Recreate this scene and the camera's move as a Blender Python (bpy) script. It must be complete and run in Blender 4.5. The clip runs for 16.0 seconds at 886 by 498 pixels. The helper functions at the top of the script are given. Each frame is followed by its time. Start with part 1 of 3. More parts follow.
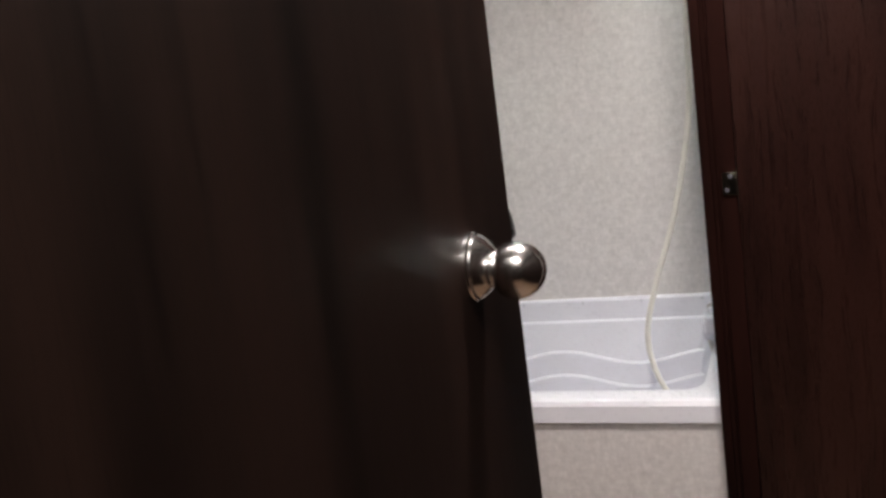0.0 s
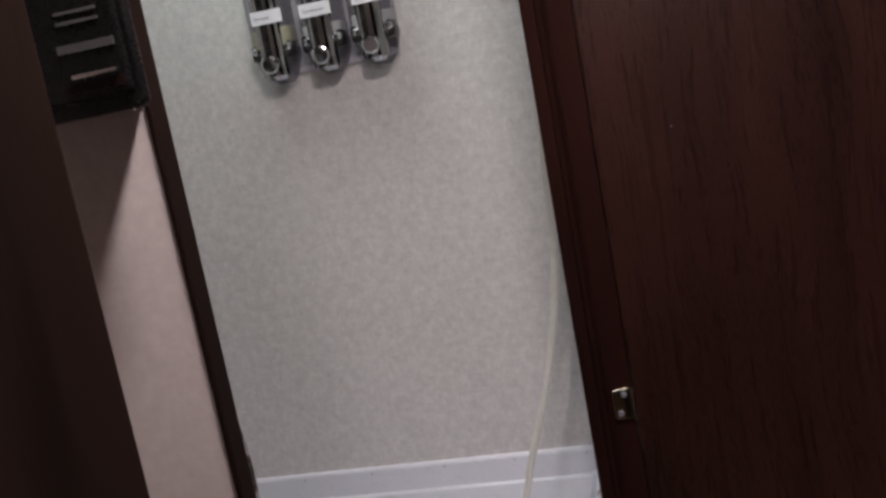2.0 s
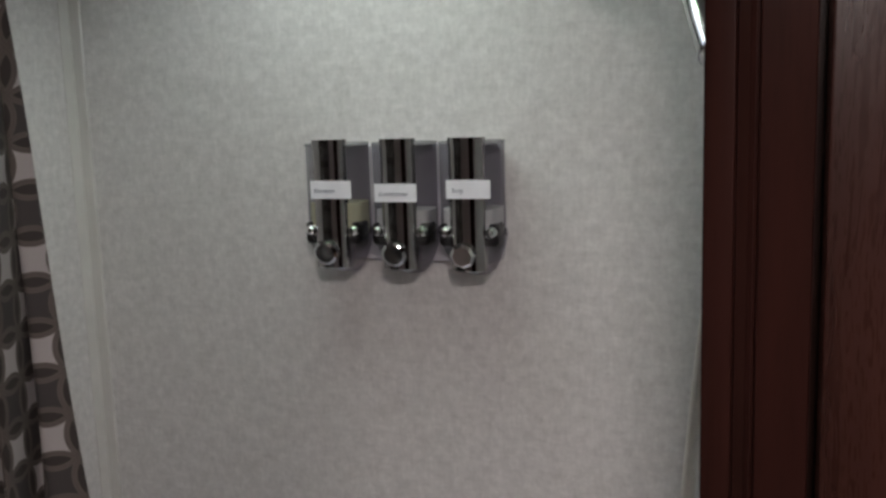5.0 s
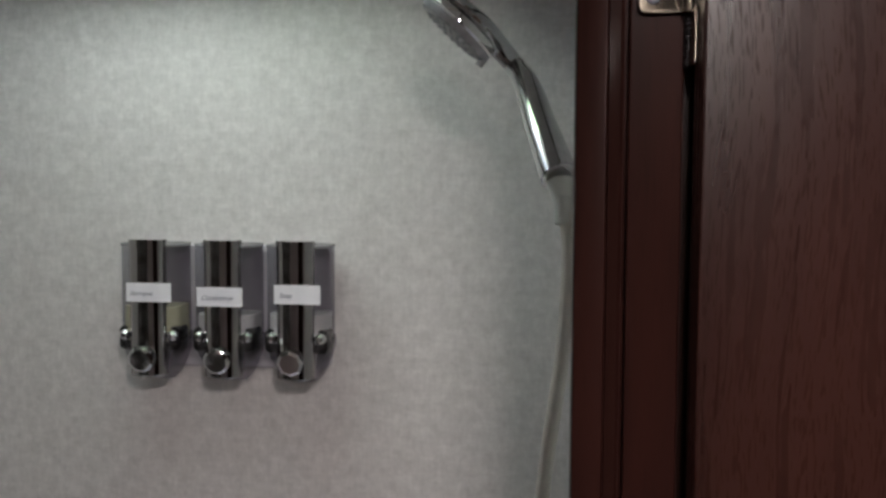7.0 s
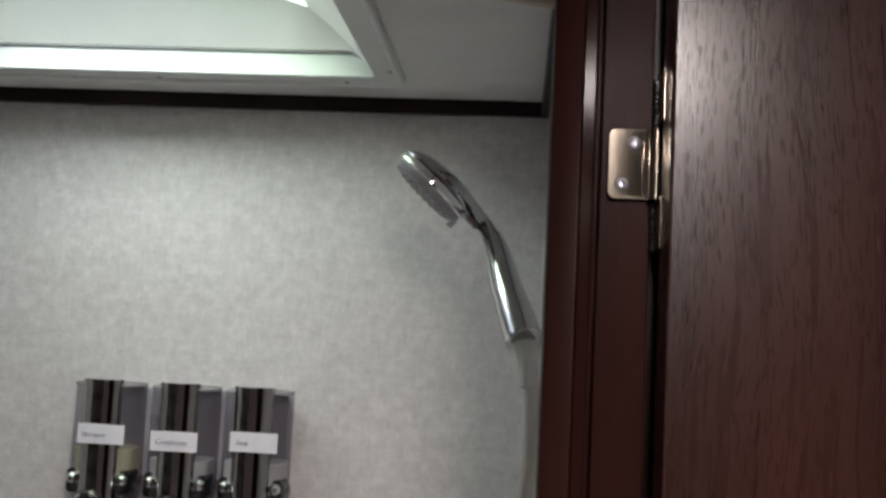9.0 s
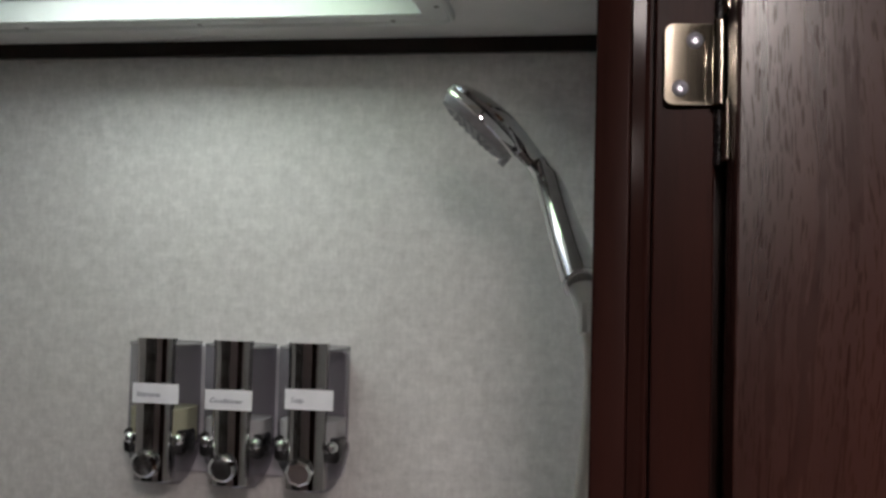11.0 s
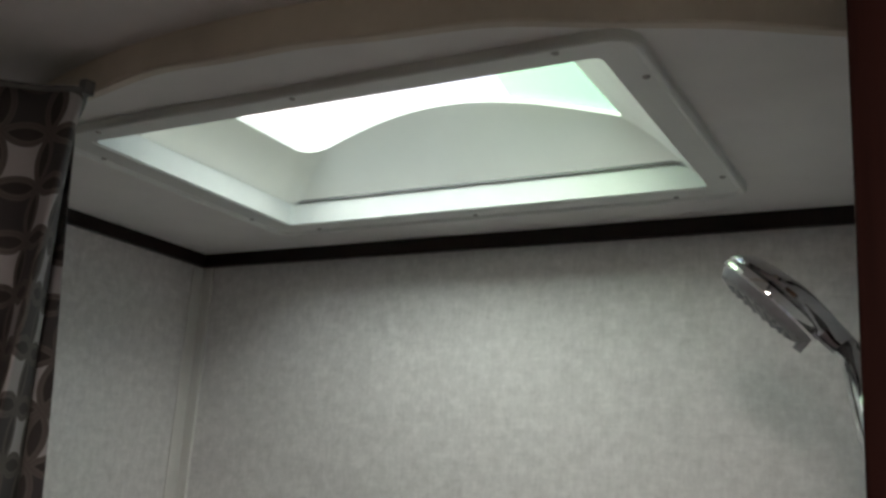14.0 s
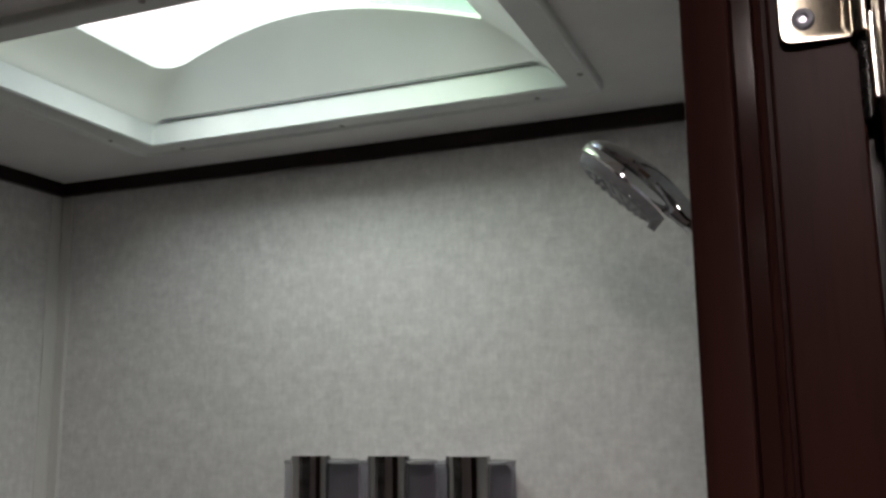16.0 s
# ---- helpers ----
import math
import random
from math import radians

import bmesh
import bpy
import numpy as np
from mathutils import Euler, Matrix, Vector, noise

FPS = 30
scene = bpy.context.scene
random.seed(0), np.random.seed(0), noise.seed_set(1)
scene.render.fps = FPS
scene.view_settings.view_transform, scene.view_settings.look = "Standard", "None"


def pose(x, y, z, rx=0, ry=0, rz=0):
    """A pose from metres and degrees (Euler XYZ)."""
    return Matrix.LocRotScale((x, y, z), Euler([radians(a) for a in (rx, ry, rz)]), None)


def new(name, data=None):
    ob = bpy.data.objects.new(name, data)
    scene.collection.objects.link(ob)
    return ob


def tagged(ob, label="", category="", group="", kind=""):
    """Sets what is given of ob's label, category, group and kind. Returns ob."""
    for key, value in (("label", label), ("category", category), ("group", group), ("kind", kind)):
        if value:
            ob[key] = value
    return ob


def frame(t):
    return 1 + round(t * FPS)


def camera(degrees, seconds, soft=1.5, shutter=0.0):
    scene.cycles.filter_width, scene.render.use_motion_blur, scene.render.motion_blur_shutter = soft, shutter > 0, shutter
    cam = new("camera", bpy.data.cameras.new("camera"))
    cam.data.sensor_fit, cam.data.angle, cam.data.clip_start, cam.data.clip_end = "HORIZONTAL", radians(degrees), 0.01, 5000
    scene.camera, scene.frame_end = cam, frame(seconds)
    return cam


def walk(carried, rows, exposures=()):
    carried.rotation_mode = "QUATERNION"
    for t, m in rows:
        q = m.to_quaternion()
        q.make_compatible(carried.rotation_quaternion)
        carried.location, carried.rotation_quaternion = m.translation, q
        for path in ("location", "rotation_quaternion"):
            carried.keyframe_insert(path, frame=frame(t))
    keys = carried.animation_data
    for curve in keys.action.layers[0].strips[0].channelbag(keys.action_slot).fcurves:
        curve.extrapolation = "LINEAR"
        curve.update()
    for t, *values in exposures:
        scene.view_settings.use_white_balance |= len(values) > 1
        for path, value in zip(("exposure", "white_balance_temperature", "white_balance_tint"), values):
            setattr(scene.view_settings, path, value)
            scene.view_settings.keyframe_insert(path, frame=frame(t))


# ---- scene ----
cam = camera(50.17, 16.0, soft=2.9)
# seconds, eye, yaw to the left, pitch up, lean to the left
ROWS = [
    (0, 0.1162, 0.0794, 1.1010, 20.64, -9.40, -7.42),
    (0.5, 0.0999, 0.1754, 1.0962, 15.52, -12.60, -8.39),
    (1, 0.0926, 0.2701, 1.1922, 12.58, -12.08, -9.78),
    (1.5, 0.0918, 0.3916, 1.2584, 9.10, -11.49, -11.73),
    (2, 0.0832, 0.5915, 1.2791, 12.51, -9.58, -10.71),
    (2.5, 0.1227, 0.7982, 1.3479, 20.11, -11.15, -8.93),
    (3, 0.0912, 0.8667, 1.4270, 20.86, -15.99, -7.92),
    (3.5, 0.0430, 0.9272, 1.4828, 15.44, -12.34, -2.98),
    (4, 0.0279, 1.0230, 1.5413, 16.37, -9.76, -1.74),
    (4.2, 0.0238, 1.0589, 1.5596, 18.84, -9.15, -2.05),
    (6.3, -0.0179, 1.1299, 1.5686, 16.88, -8.36, 0.24),
    (6.5, -0.0276, 1.1209, 1.5695, 14.07, -7.24, 0.30),
    (7, -0.0195, 1.1280, 1.5891, 6.94, -3.76, 0.28),
    (7.5, -0.0160, 1.1270, 1.5974, 2.35, 1.29, 0.90),
    (8, -0.0198, 1.1156, 1.6107, 2.52, 5.11, 1.72),
    (8.5, -0.0231, 1.1168, 1.6129, 3.98, 6.05, 2.42),
    (9, -0.0247, 1.1166, 1.6021, 4.74, 4.89, 2.81),
    (9.2, -0.0234, 1.1264, 1.5983, 5.14, 3.54, 2.61),
    (11.3, -0.0056, 1.1772, 1.5909, 11.13, 2.37, 0.80),
    (11.5, 0.0021, 1.1684, 1.6025, 13.96, 3.89, -0.53),
    (12, 0.0005, 1.1852, 1.6248, 18.12, 9.70, 0.69),
    (12.5, -0.0007, 1.2225, 1.6181, 22.99, 12.53, 2.35),
    (13, 0.0071, 1.2621, 1.6041, 27.82, 13.14, 3.88),
    (13.5, 0.0118, 1.2844, 1.5946, 29.95, 13.42, 4.16),
    (14, 0.0161, 1.2959, 1.5908, 29.81, 13.93, 3.85),
    (14.5, 0.0128, 1.3036, 1.5784, 29.26, 13.92, 4.12),
    (15, 0.0038, 1.2854, 1.5775, 24.81, 13.18, 2.35),
    (15.5, 0.0048, 1.2646, 1.5670, 20.46, 12.06, 0.29),
    (16, 0.0240, 1.2990, 1.5603, 22.11, 10.22, -0.62),
]

# seconds, stops, kelvin, tint
EXPOSURES = ((0.0, 3.05, 6450, 3), (1.0, 2.84, 6450, 3), (2.0, 2.45, 6350, 9), (2.5, 2.28, 6300, 11), (3.0, 2.28, 6350, 10), (4.0, 2.14, 6400, 7), (6.5, 2.06, 6400, 6), (7.2, 2.15, 6400, 7), (8.0, 2.30, 6450, 9), (9.0, 2.26, 6450, 9), (12.0, 1.88, 6550, 7), (14.0, 1.86, 6600, 6), (16.0, 1.74, 6500, 8))


def aim(x, y, z, yaw, pitch, lean):
    return pose(x, y, z, 0, 0, yaw) @ pose(0, 0, 0, 90 + pitch, 0, 0) @ pose(0, 0, 0, 0, 0, lean)


walk(cam, [(t, aim(*row)) for t, *row in ROWS], exposures=EXPOSURES)

# ---- light ----
CEIL, WALL_Y, LEFT_X, RIGHT_X = 1.900, 2.328, -0.985, 0.004
world = bpy.data.worlds.new("sky")
world.use_nodes = True
scene.world = world
wt = world.node_tree
sky = wt.nodes.new("ShaderNodeTexSky")
sky.sky_type, sky.sun_disc = "NISHITA", False
sky.sun_elevation, sky.sun_rotation = radians(32), radians(-50)
wt.links.new(sky.outputs[0], wt.nodes["Background"].inputs[0])
wt.nodes["Background"].inputs[1].default_value = 0.07


def lamp(name, kind, energy, color, m, size=0.1, size_y=0.0):
    data = bpy.data.lights.new(name, kind)
    data.energy, data.color = energy, color
    if kind == "AREA":
        data.shape, data.size = ("RECTANGLE", size) if size_y else ("DISK", size)
        if size_y:
            data.size_y = size_y
    ob = new(name, data)
    ob.matrix_world = m
    return ob


# daylight over the skylight, and the two oblong ceiling lamps of the corridor
lamp("skylight_daylight", "AREA", 13.2, (0.945, 1.0, 0.95), pose(-0.40, 1.58, 2.45), 1.5, 1.4)
LAMP_SPOTS = ((0.07, 1.04, 2.0), (0.14, 0.05, 1.7))
for lx, ly, watts in LAMP_SPOTS:
    lamp("ceiling_lamp_light", "AREA", watts, (1.0, 0.87, 0.88), pose(lx, ly, 1.872), 0.08, 0.14)

# ---- materials ----


def material(name, color, rough=0.5, metal=0.0, coat=0.0):
    m = bpy.data.materials.new(name)
    m.use_nodes = True
    b = m.node_tree.nodes["Principled BSDF"]
    b.inputs["Base Color"].default_value = (*color, 1)
    b.inputs["Roughness"].default_value, b.inputs["Metallic"].default_value = rough, metal
    b.inputs["Coat Weight"].default_value = coat
    return m


class Net:
    """Short hand for node trees."""

    def __init__(self, m):
        self.t = m.node_tree
        self.b = self.t.nodes["Principled BSDF"]

    def node(self, kind):
        return self.t.nodes.new(kind)

    def link(self, a, b):
        self.t.links.new(a, b)

    def coords(self, scale, which="Object"):
        c, mp = self.node("ShaderNodeTexCoord"), self.node("ShaderNodeMapping")
        mp.inputs["Scale"].default_value = scale
        self.link(c.outputs[which], mp.inputs["Vector"])
        return mp.outputs[0]

    def noise(self, vec, scale, detail=4, rough=0.6):
        n = self.node("ShaderNodeTexNoise")
        n.inputs["Scale"].default_value, n.inputs["Detail"].default_value, n.inputs["Roughness"].default_value = scale, detail, rough
        self.link(vec, n.inputs["Vector"])
        return n.outputs["Fac"]

    def ramp(self, fac, stops):
        r = self.node("ShaderNodeValToRGB")
        while len(r.color_ramp.elements) < len(stops):
            r.color_ramp.elements.new(0.5)
        for e, (p, c) in zip(r.color_ramp.elements, stops):
            e.position, e.color = p, (*c, 1)
        self.link(fac, r.inputs[0])
        return r.outputs[0]

    def mix(self, fac, a, b, mode="MIX"):
        n = self.node("ShaderNodeMix")
        n.data_type, n.blend_type = "RGBA", mode
        for sock, v in ((n.inputs[0], fac), (n.inputs[6], a), (n.inputs[7], b)):
            if isinstance(v, (int, float)):
                sock.default_value = v
            elif isinstance(v, tuple):
                sock.default_value = (*v, 1)
            else:
                self.link(v, sock)
        return n.outputs[2]

    def math(self, op, a, b=0.0):
        n = self.node("ShaderNodeMath")
        n.operation = op
        for sock, v in zip(n.inputs, (a, b)):
            if isinstance(v, (int, float)):
                sock.default_value = v
            else:
                self.link(v, sock)
        return n.outputs[0]

    def bump(self, height, strength, distance=0.002):
        n = self.node("ShaderNodeBump")
        n.inputs["Strength"].default_value, n.inputs["Distance"].default_value = strength, distance
        self.link(height, n.inputs["Height"])
        self.link(n.outputs[0], self.b.inputs["Normal"])

    def color(self, c):
        self.link(c, self.b.inputs["Base Color"])

    def rough(self, fac, lo, hi):
        n = self.node("ShaderNodeMapRange")
        n.inputs[3].default_value, n.inputs[4].default_value = lo, hi
        self.link(fac, n.inputs[0])
        self.link(n.outputs[0], self.b.inputs["Roughness"])


def wallpaper_material(name, light, dark):
    m = material(name, light, 0.55)
    n = Net(m)
    across = n.noise(n.coords((1, 1, 0.22)), 210, 3)
    along = n.noise(n.coords((0.22, 0.22, 1)), 210, 3)
    blotch = n.noise(n.coords((1, 1, 1)), 75, 5, 0.7)
    broad = n.noise(n.coords((1, 1, 1)), 4, 2)
    weave = n.math("ADD", n.math("MULTIPLY", across, 0.5), n.math("MULTIPLY", along, 0.5))
    tone = n.math("ADD", n.math("MULTIPLY", weave, 0.42), n.math("MULTIPLY", blotch, 0.58))
    mid = tuple((a + b) / 2 for a, b in zip(light, dark))
    c = n.ramp(tone, ((0.36, dark), (0.5, mid), (0.62, light)))
    n.color(n.mix(n.math("MULTIPLY", broad, 0.22), c, tuple(v * 0.86 for v in light)))
    n.rough(blotch, 0.42, 0.7)
    n.bump(tone, 0.25, 0.0008)
    return m


def wood_material(name, dark, light, rough=(0.26, 0.42), grain=1.0, gloss=0.3, pores_dark=0.75):
    m = material(name, dark, 0.35)
    n = Net(m)
    n.b.inputs["Specular IOR Level"].default_value = gloss
    broad = n.noise(n.coords((1, 1, 0.10)), 9, 4, 0.6)
    fine = n.noise(n.coords((1, 1, 0.05)), 150, 4, 0.6)
    pore = n.noise(n.coords((1, 1, 0.05)), 620, 2, 0.5)
    tone = n.math("ADD", n.math("MULTIPLY", broad, 0.85), n.math("MULTIPLY", fine, 0.15))
    c = n.ramp(tone, ((0.38, dark), (0.5, tuple((a + b) / 2 for a, b in zip(dark, light))), (0.64, light)))
    pores = n.ramp(pore, ((0.33, (pores_dark, pores_dark, pores_dark)), (0.45, (1, 1, 1))))
    n.color(n.mix(0.8, c, pores, "MULTIPLY"))
    n.rough(fine, *rough)
    n.bump(n.math("ADD", n.math("MULTIPLY", pore, 0.7), n.math("MULTIPLY", fine, 0.5)), 0.35 * grain, 0.0006)
    return m


def worn_material(name, color, rough=(0.3, 0.5), metal=0.0, vary=0.12, scale=30, bump=0.05, coat=0.0):
    m = material(name, color, rough[0], metal, coat)
    n = Net(m)
    big = n.noise(n.coords((1, 1, 1)), scale, 4)
    small = n.noise(n.coords((1, 1, 1)), scale * 14, 3)
    c = n.ramp(big, ((0.3, tuple(v * (1 - vary) for v in color)), (0.7, tuple(min(1, v * (1 + vary)) for v in color))))
    n.color(c)
    n.rough(small, *rough)
    if bump:
        n.bump(small, bump, 0.0005)
    return m


M_PAPER = wallpaper_material("wallpaper_linen", (0.770, 0.745, 0.738), (0.555, 0.532, 0.526))
M_PAPER_WARM = wallpaper_material("wallpaper_corridor", (0.78, 0.69, 0.675), (0.66, 0.57, 0.555))
M_CEIL = worn_material("ceiling_vinyl", (0.80, 0.79, 0.765), (0.5, 0.65), vary=0.05, scale=9, bump=0.12)
M_WOOD = wood_material("dark_walnut_laminate", (0.0052, 0.0030, 0.0024), (0.0165, 0.0086, 0.0065), (0.45, 0.55), 0.10, 0.08)
M_CASING = wood_material("walnut_casing", (0.0074, 0.0035, 0.0029), (0.0235, 0.0080, 0.0064), (0.30, 0.38), 0.16, 0.022)
M_CASING_GLOSS = wood_material("polished_walnut_bead", (0.0074, 0.0035, 0.0029), (0.0190, 0.0070, 0.0056), (0.10, 0.15), 0.10, 0.026)


def oak_material(name, dark, light):
    """Dark stain over open-pored oak with flame figure."""
    m = material(name, dark, 0.35)
    n = Net(m)
    warp = n.noise(n.coords((1, 1, 0.5)), 7, 2, 0.5)
    bent = n.node("ShaderNodeVectorMath")
    bent.operation = "ADD"
    shift = n.node("ShaderNodeCombineXYZ")
    n.link(n.math("MULTIPLY", n.math("SUBTRACT", warp, 0.5), 0.05), shift.inputs[0])
    n.link(n.coords((1, 1, 1)), bent.inputs[0])
    n.link(shift.outputs[0], bent.inputs[1])

    def stretched(k):
        mp = n.node("ShaderNodeMapping")
        mp.inputs["Scale"].default_value = (1, 1, k)
        n.link(bent.outputs[0], mp.inputs["Vector"])
        return mp.outputs[0]

    broad = n.noise(stretched(0.12), 14, 4, 0.6)
    fine = n.noise(stretched(0.05), 170, 3, 0.6)
    pore = n.noise(stretched(0.085), 1350, 1, 0.4)
    bands = n.noise(stretched(0.05), 110, 2, 0.5)
    tone = n.math("ADD", n.math("MULTIPLY", broad, 0.75), n.math("MULTIPLY", fine, 0.25))
    c = n.ramp(tone, ((0.36, dark), (0.5, tuple((a + b) / 2 for a, b in zip(dark, light))), (0.66, light)))
    level = n.math("ADD", pore, n.math("MULTIPLY", n.math("SUBTRACT", bands, 0.5), 0.14))
    dashes = n.ramp(level, ((0.36, (0.0, 0.0, 0.0)), (0.43, (1, 1, 1))))
    n.color(n.mix(n.math("MULTIPLY", n.math("SUBTRACT", 1.0, dashes), 0.28), c, tuple(v * 0.4 for v in dark)))
    n.rough(fine, 0.24, 0.32)
    sheen = n.node("ShaderNodeMapRange")
    sheen.inputs[3].default_value, sheen.inputs[4].default_value = 0.16, 0.33
    n.link(dashes, sheen.inputs[0])
    n.link(sheen.outputs[0], n.b.inputs["Specular IOR Level"])
    n.bump(fine, 0.12, 0.0004)
    return m


M_WOOD_OAK = oak_material("dark_stained_oak", (0.0092, 0.0035, 0.0028), (0.0265, 0.0098, 0.0074))
M_TRIM = wood_material("black_brown_trim", (0.008, 0.004, 0.0035), (0.018, 0.008, 0.006))
M_ABS = worn_material("white_abs_plastic", (0.80, 0.805, 0.87), (0.22, 0.36), vary=0.03, scale=8, bump=0.02)
M_SKY = worn_material("skylight_white_plastic", (0.78, 0.80, 0.77), (0.35, 0.5), vary=0.04, scale=10, bump=0.04)
M_DOME = worn_material("milky_dome_plastic", (0.77, 0.785, 0.745), (0.4, 0.5), vary=0.05, scale=8, bump=0.03)
M_BAND = worn_material("cream_curtain_track", (0.62, 0.56, 0.47), (0.5, 0.65), vary=0.12, scale=12, bump=0.06)
M_CHROME = worn_material("chrome", (0.78, 0.78, 0.79), (0.04, 0.10), 1.0, vary=0.04, scale=40, bump=0.0)
M_COLUMN = worn_material("darkened_chrome", (0.36, 0.34, 0.335), (0.02, 0.04), 1.0, vary=0.05, scale=40, bump=0.0)
M_HEADCHROME = worn_material("dull_chrome", (0.46, 0.46, 0.465), (0.05, 0.09), 1.0, vary=0.08, scale=60, bump=0.0)
M_NICKEL = worn_material("satin_nickel", (0.80, 0.79, 0.77), (0.16, 0.24), 1.0, vary=0.06, scale=60, bump=0.0)
M_BRASS = worn_material("brushed_nickel_hinge", (0.26, 0.23, 0.185), (0.16, 0.22), 1.0, vary=0.08, scale=80, bump=0.05)
M_STEEL = worn_material("zinc_screw", (0.27, 0.275, 0.315), (0.36, 0.46), 0.85, vary=0.1, scale=200, bump=0.0)
M_SCREW_DARK = worn_material("dull_screw", (0.40, 0.39, 0.37), (0.4, 0.5), 1.0, vary=0.1, scale=200, bump=0.0)
M_BLACK = worn_material("black_plastic", (0.005, 0.0045, 0.005), (0.22, 0.34), vary=0.15, scale=30, bump=0.03)
M_GREYBAR = worn_material("grey_print", (0.085, 0.08, 0.085), (0.4, 0.5), vary=0.1, bump=0.0)
M_HOSE = worn_material("cream_vinyl_hose", (0.80, 0.785, 0.73), (0.3, 0.45), vary=0.06, scale=60, bump=0.03)
M_HEADFACE = worn_material("grey_spray_face", (0.26, 0.265, 0.275), (0.3, 0.45), vary=0.12, scale=120, bump=0.1)
M_PAPERLABEL = worn_material("paper_label", (0.86, 0.855, 0.90), (0.5, 0.65), vary=0.04, scale=60, bump=0.05)
M_INK = worn_material("blue_black_ink", (0.09, 0.09, 0.16), (0.5, 0.6), vary=0.1, bump=0.0)
M_BACKPLATE = worn_material("grey_plastic_backplate", (0.50, 0.48, 0.52), (0.25, 0.4), vary=0.08, scale=30, bump=0.02)
M_LID = worn_material("smoked_grey_lid", (0.16, 0.16, 0.16), (0.15, 0.25), vary=0.08, scale=40, bump=0.0)
M_SHAMPOO = worn_material("yellow_shampoo", (0.68, 0.67, 0.44), (0.2, 0.3), vary=0.06, scale=50, bump=0.0)
M_LOTION = worn_material("white_lotion", (0.74, 0.74, 0.72), (0.25, 0.35), vary=0.05, scale=50, bump=0.0)
M_FLOOR = wood_material("brown_vinyl_floor", (0.10, 0.06, 0.04), (0.22, 0.14, 0.09), (0.4, 0.6))
M_BEAD = worn_material("corner_bead", (0.68, 0.66, 0.635), (0.35, 0.5), vary=0.05, scale=20, bump=0.05)
M_SEAL = worn_material("grey_gasket", (0.22, 0.22, 0.21), (0.5, 0.6), vary=0.1, bump=0.0)


def clear_material(name, color, rough, see):
    """A thin clear or smoked sheet: part see-through, part gloss."""
    m = material(name, color, rough)
    t = m.node_tree
    mixer, clear = t.nodes.new("ShaderNodeMixShader"), t.nodes.new("ShaderNodeBsdfTransparent")
    clear.inputs[0].default_value = (*color, 1)
    mixer.inputs[0].default_value = see
    t.links.new(t.nodes["Principled BSDF"].outputs[0], mixer.inputs[1])
    t.links.new(clear.outputs[0], mixer.inputs[2])
    t.links.new(mixer.outputs[0], t.nodes["Material Output"].inputs[0])
    return m


M_SMOKE = clear_material("smoked_clear_plastic", (0.84, 0.83, 0.86), 0.06, 0.80)
M_SMOKE.node_tree.nodes["Principled BSDF"].inputs["Base Color"].default_value = (0.22, 0.22, 0.225, 1)
M_LIDCLEAR = clear_material("smoked_lid", (0.55, 0.55, 0.56), 0.08, 0.62)
M_PANE = clear_material("pale_green_acrylic", (0.80, 0.98, 0.74), 0.12, 0.86)
M_PANE_CLEAR = clear_material("clear_acrylic", (1.0, 1.0, 1.0), 0.08, 0.95)


def milky(m, color, share):
    """Lets part of the light through a white plastic sheet."""
    t = m.node_tree
    mixer, through_sheet = t.nodes.new("ShaderNodeMixShader"), t.nodes.new("ShaderNodeBsdfTranslucent")
    through_sheet.inputs[0].default_value = (*color, 1)
    mixer.inputs[0].default_value = share
    t.links.new(t.nodes["Principled BSDF"].outputs[0], mixer.inputs[1])
    t.links.new(through_sheet.outputs[0], mixer.inputs[2])
    t.links.new(mixer.outputs[0], t.nodes["Material Output"].inputs[0])


milky(M_DOME, (0.80, 0.80, 0.74), 0.20)
M_GLOW = material("lamp_diffuser", (0.9, 0.88, 0.82), 0.5)
M_GLOW.node_tree.nodes["Principled BSDF"].inputs["Emission Color"].default_value = (1, 0.88, 0.74, 1)
M_GLOW.node_tree.nodes["Principled BSDF"].inputs["Emission Strength"].default_value = 12.0


def curtain_material():
    m = material("printed_curtain_cloth", (0.3, 0.28, 0.26), 0.75)
    n = Net(m)
    sep = n.node("ShaderNodeSeparateXYZ")
    n.link(n.coords((1, 1, 1), "UV"), sep.inputs[0])
    u, v = sep.outputs[0], sep.outputs[1]
    ax = n.math("ABSOLUTE", n.math("SUBTRACT", n.math("FRACT", u), 0.5))
    ay = n.math("ABSOLUTE", n.math("SUBTRACT", n.math("FRACT", v), 0.5))
    big, little = n.math("MAXIMUM", ax, ay), n.math("MINIMUM", ax, ay)
    gap = n.math("SUBTRACT", 1.0, big)
    d = n.math("SQRT", n.math("ADD", n.math("MULTIPLY", gap, gap), n.math("MULTIPLY", little, little)))
    odd = n.math("MODULO", n.math("ADD", n.math("FLOOR", u), n.math("FLOOR", v)), 2.0)
    odd = n.math("GREATER_THAN", n.math("ABSOLUTE", odd), 0.5)
    cell = n.mix(odd, (0.40, 0.375, 0.375), (0.034, 0.029, 0.030))
    petal = (0.022, 0.016, 0.014)
    taupe = (0.100, 0.085, 0.075)
    c = n.mix(n.math("LESS_THAN", d, 0.735), cell, taupe)
    c = n.mix(n.math("LESS_THAN", d, 0.690), c, (0.07, 0.058, 0.052))
    c = n.mix(n.math("LESS_THAN", d, 0.672), c, taupe)
    c = n.mix(n.math("LESS_THAN", d, 0.612), c, petal)
    thread = n.noise(n.coords((1, 1, 1), "UV"), 37, 2)
    n.color(n.mix(n.math("MULTIPLY", thread, 0.22), c, (0.10, 0.09, 0.085)))
    n.bump(thread, 0.15, 0.0006)
    return m


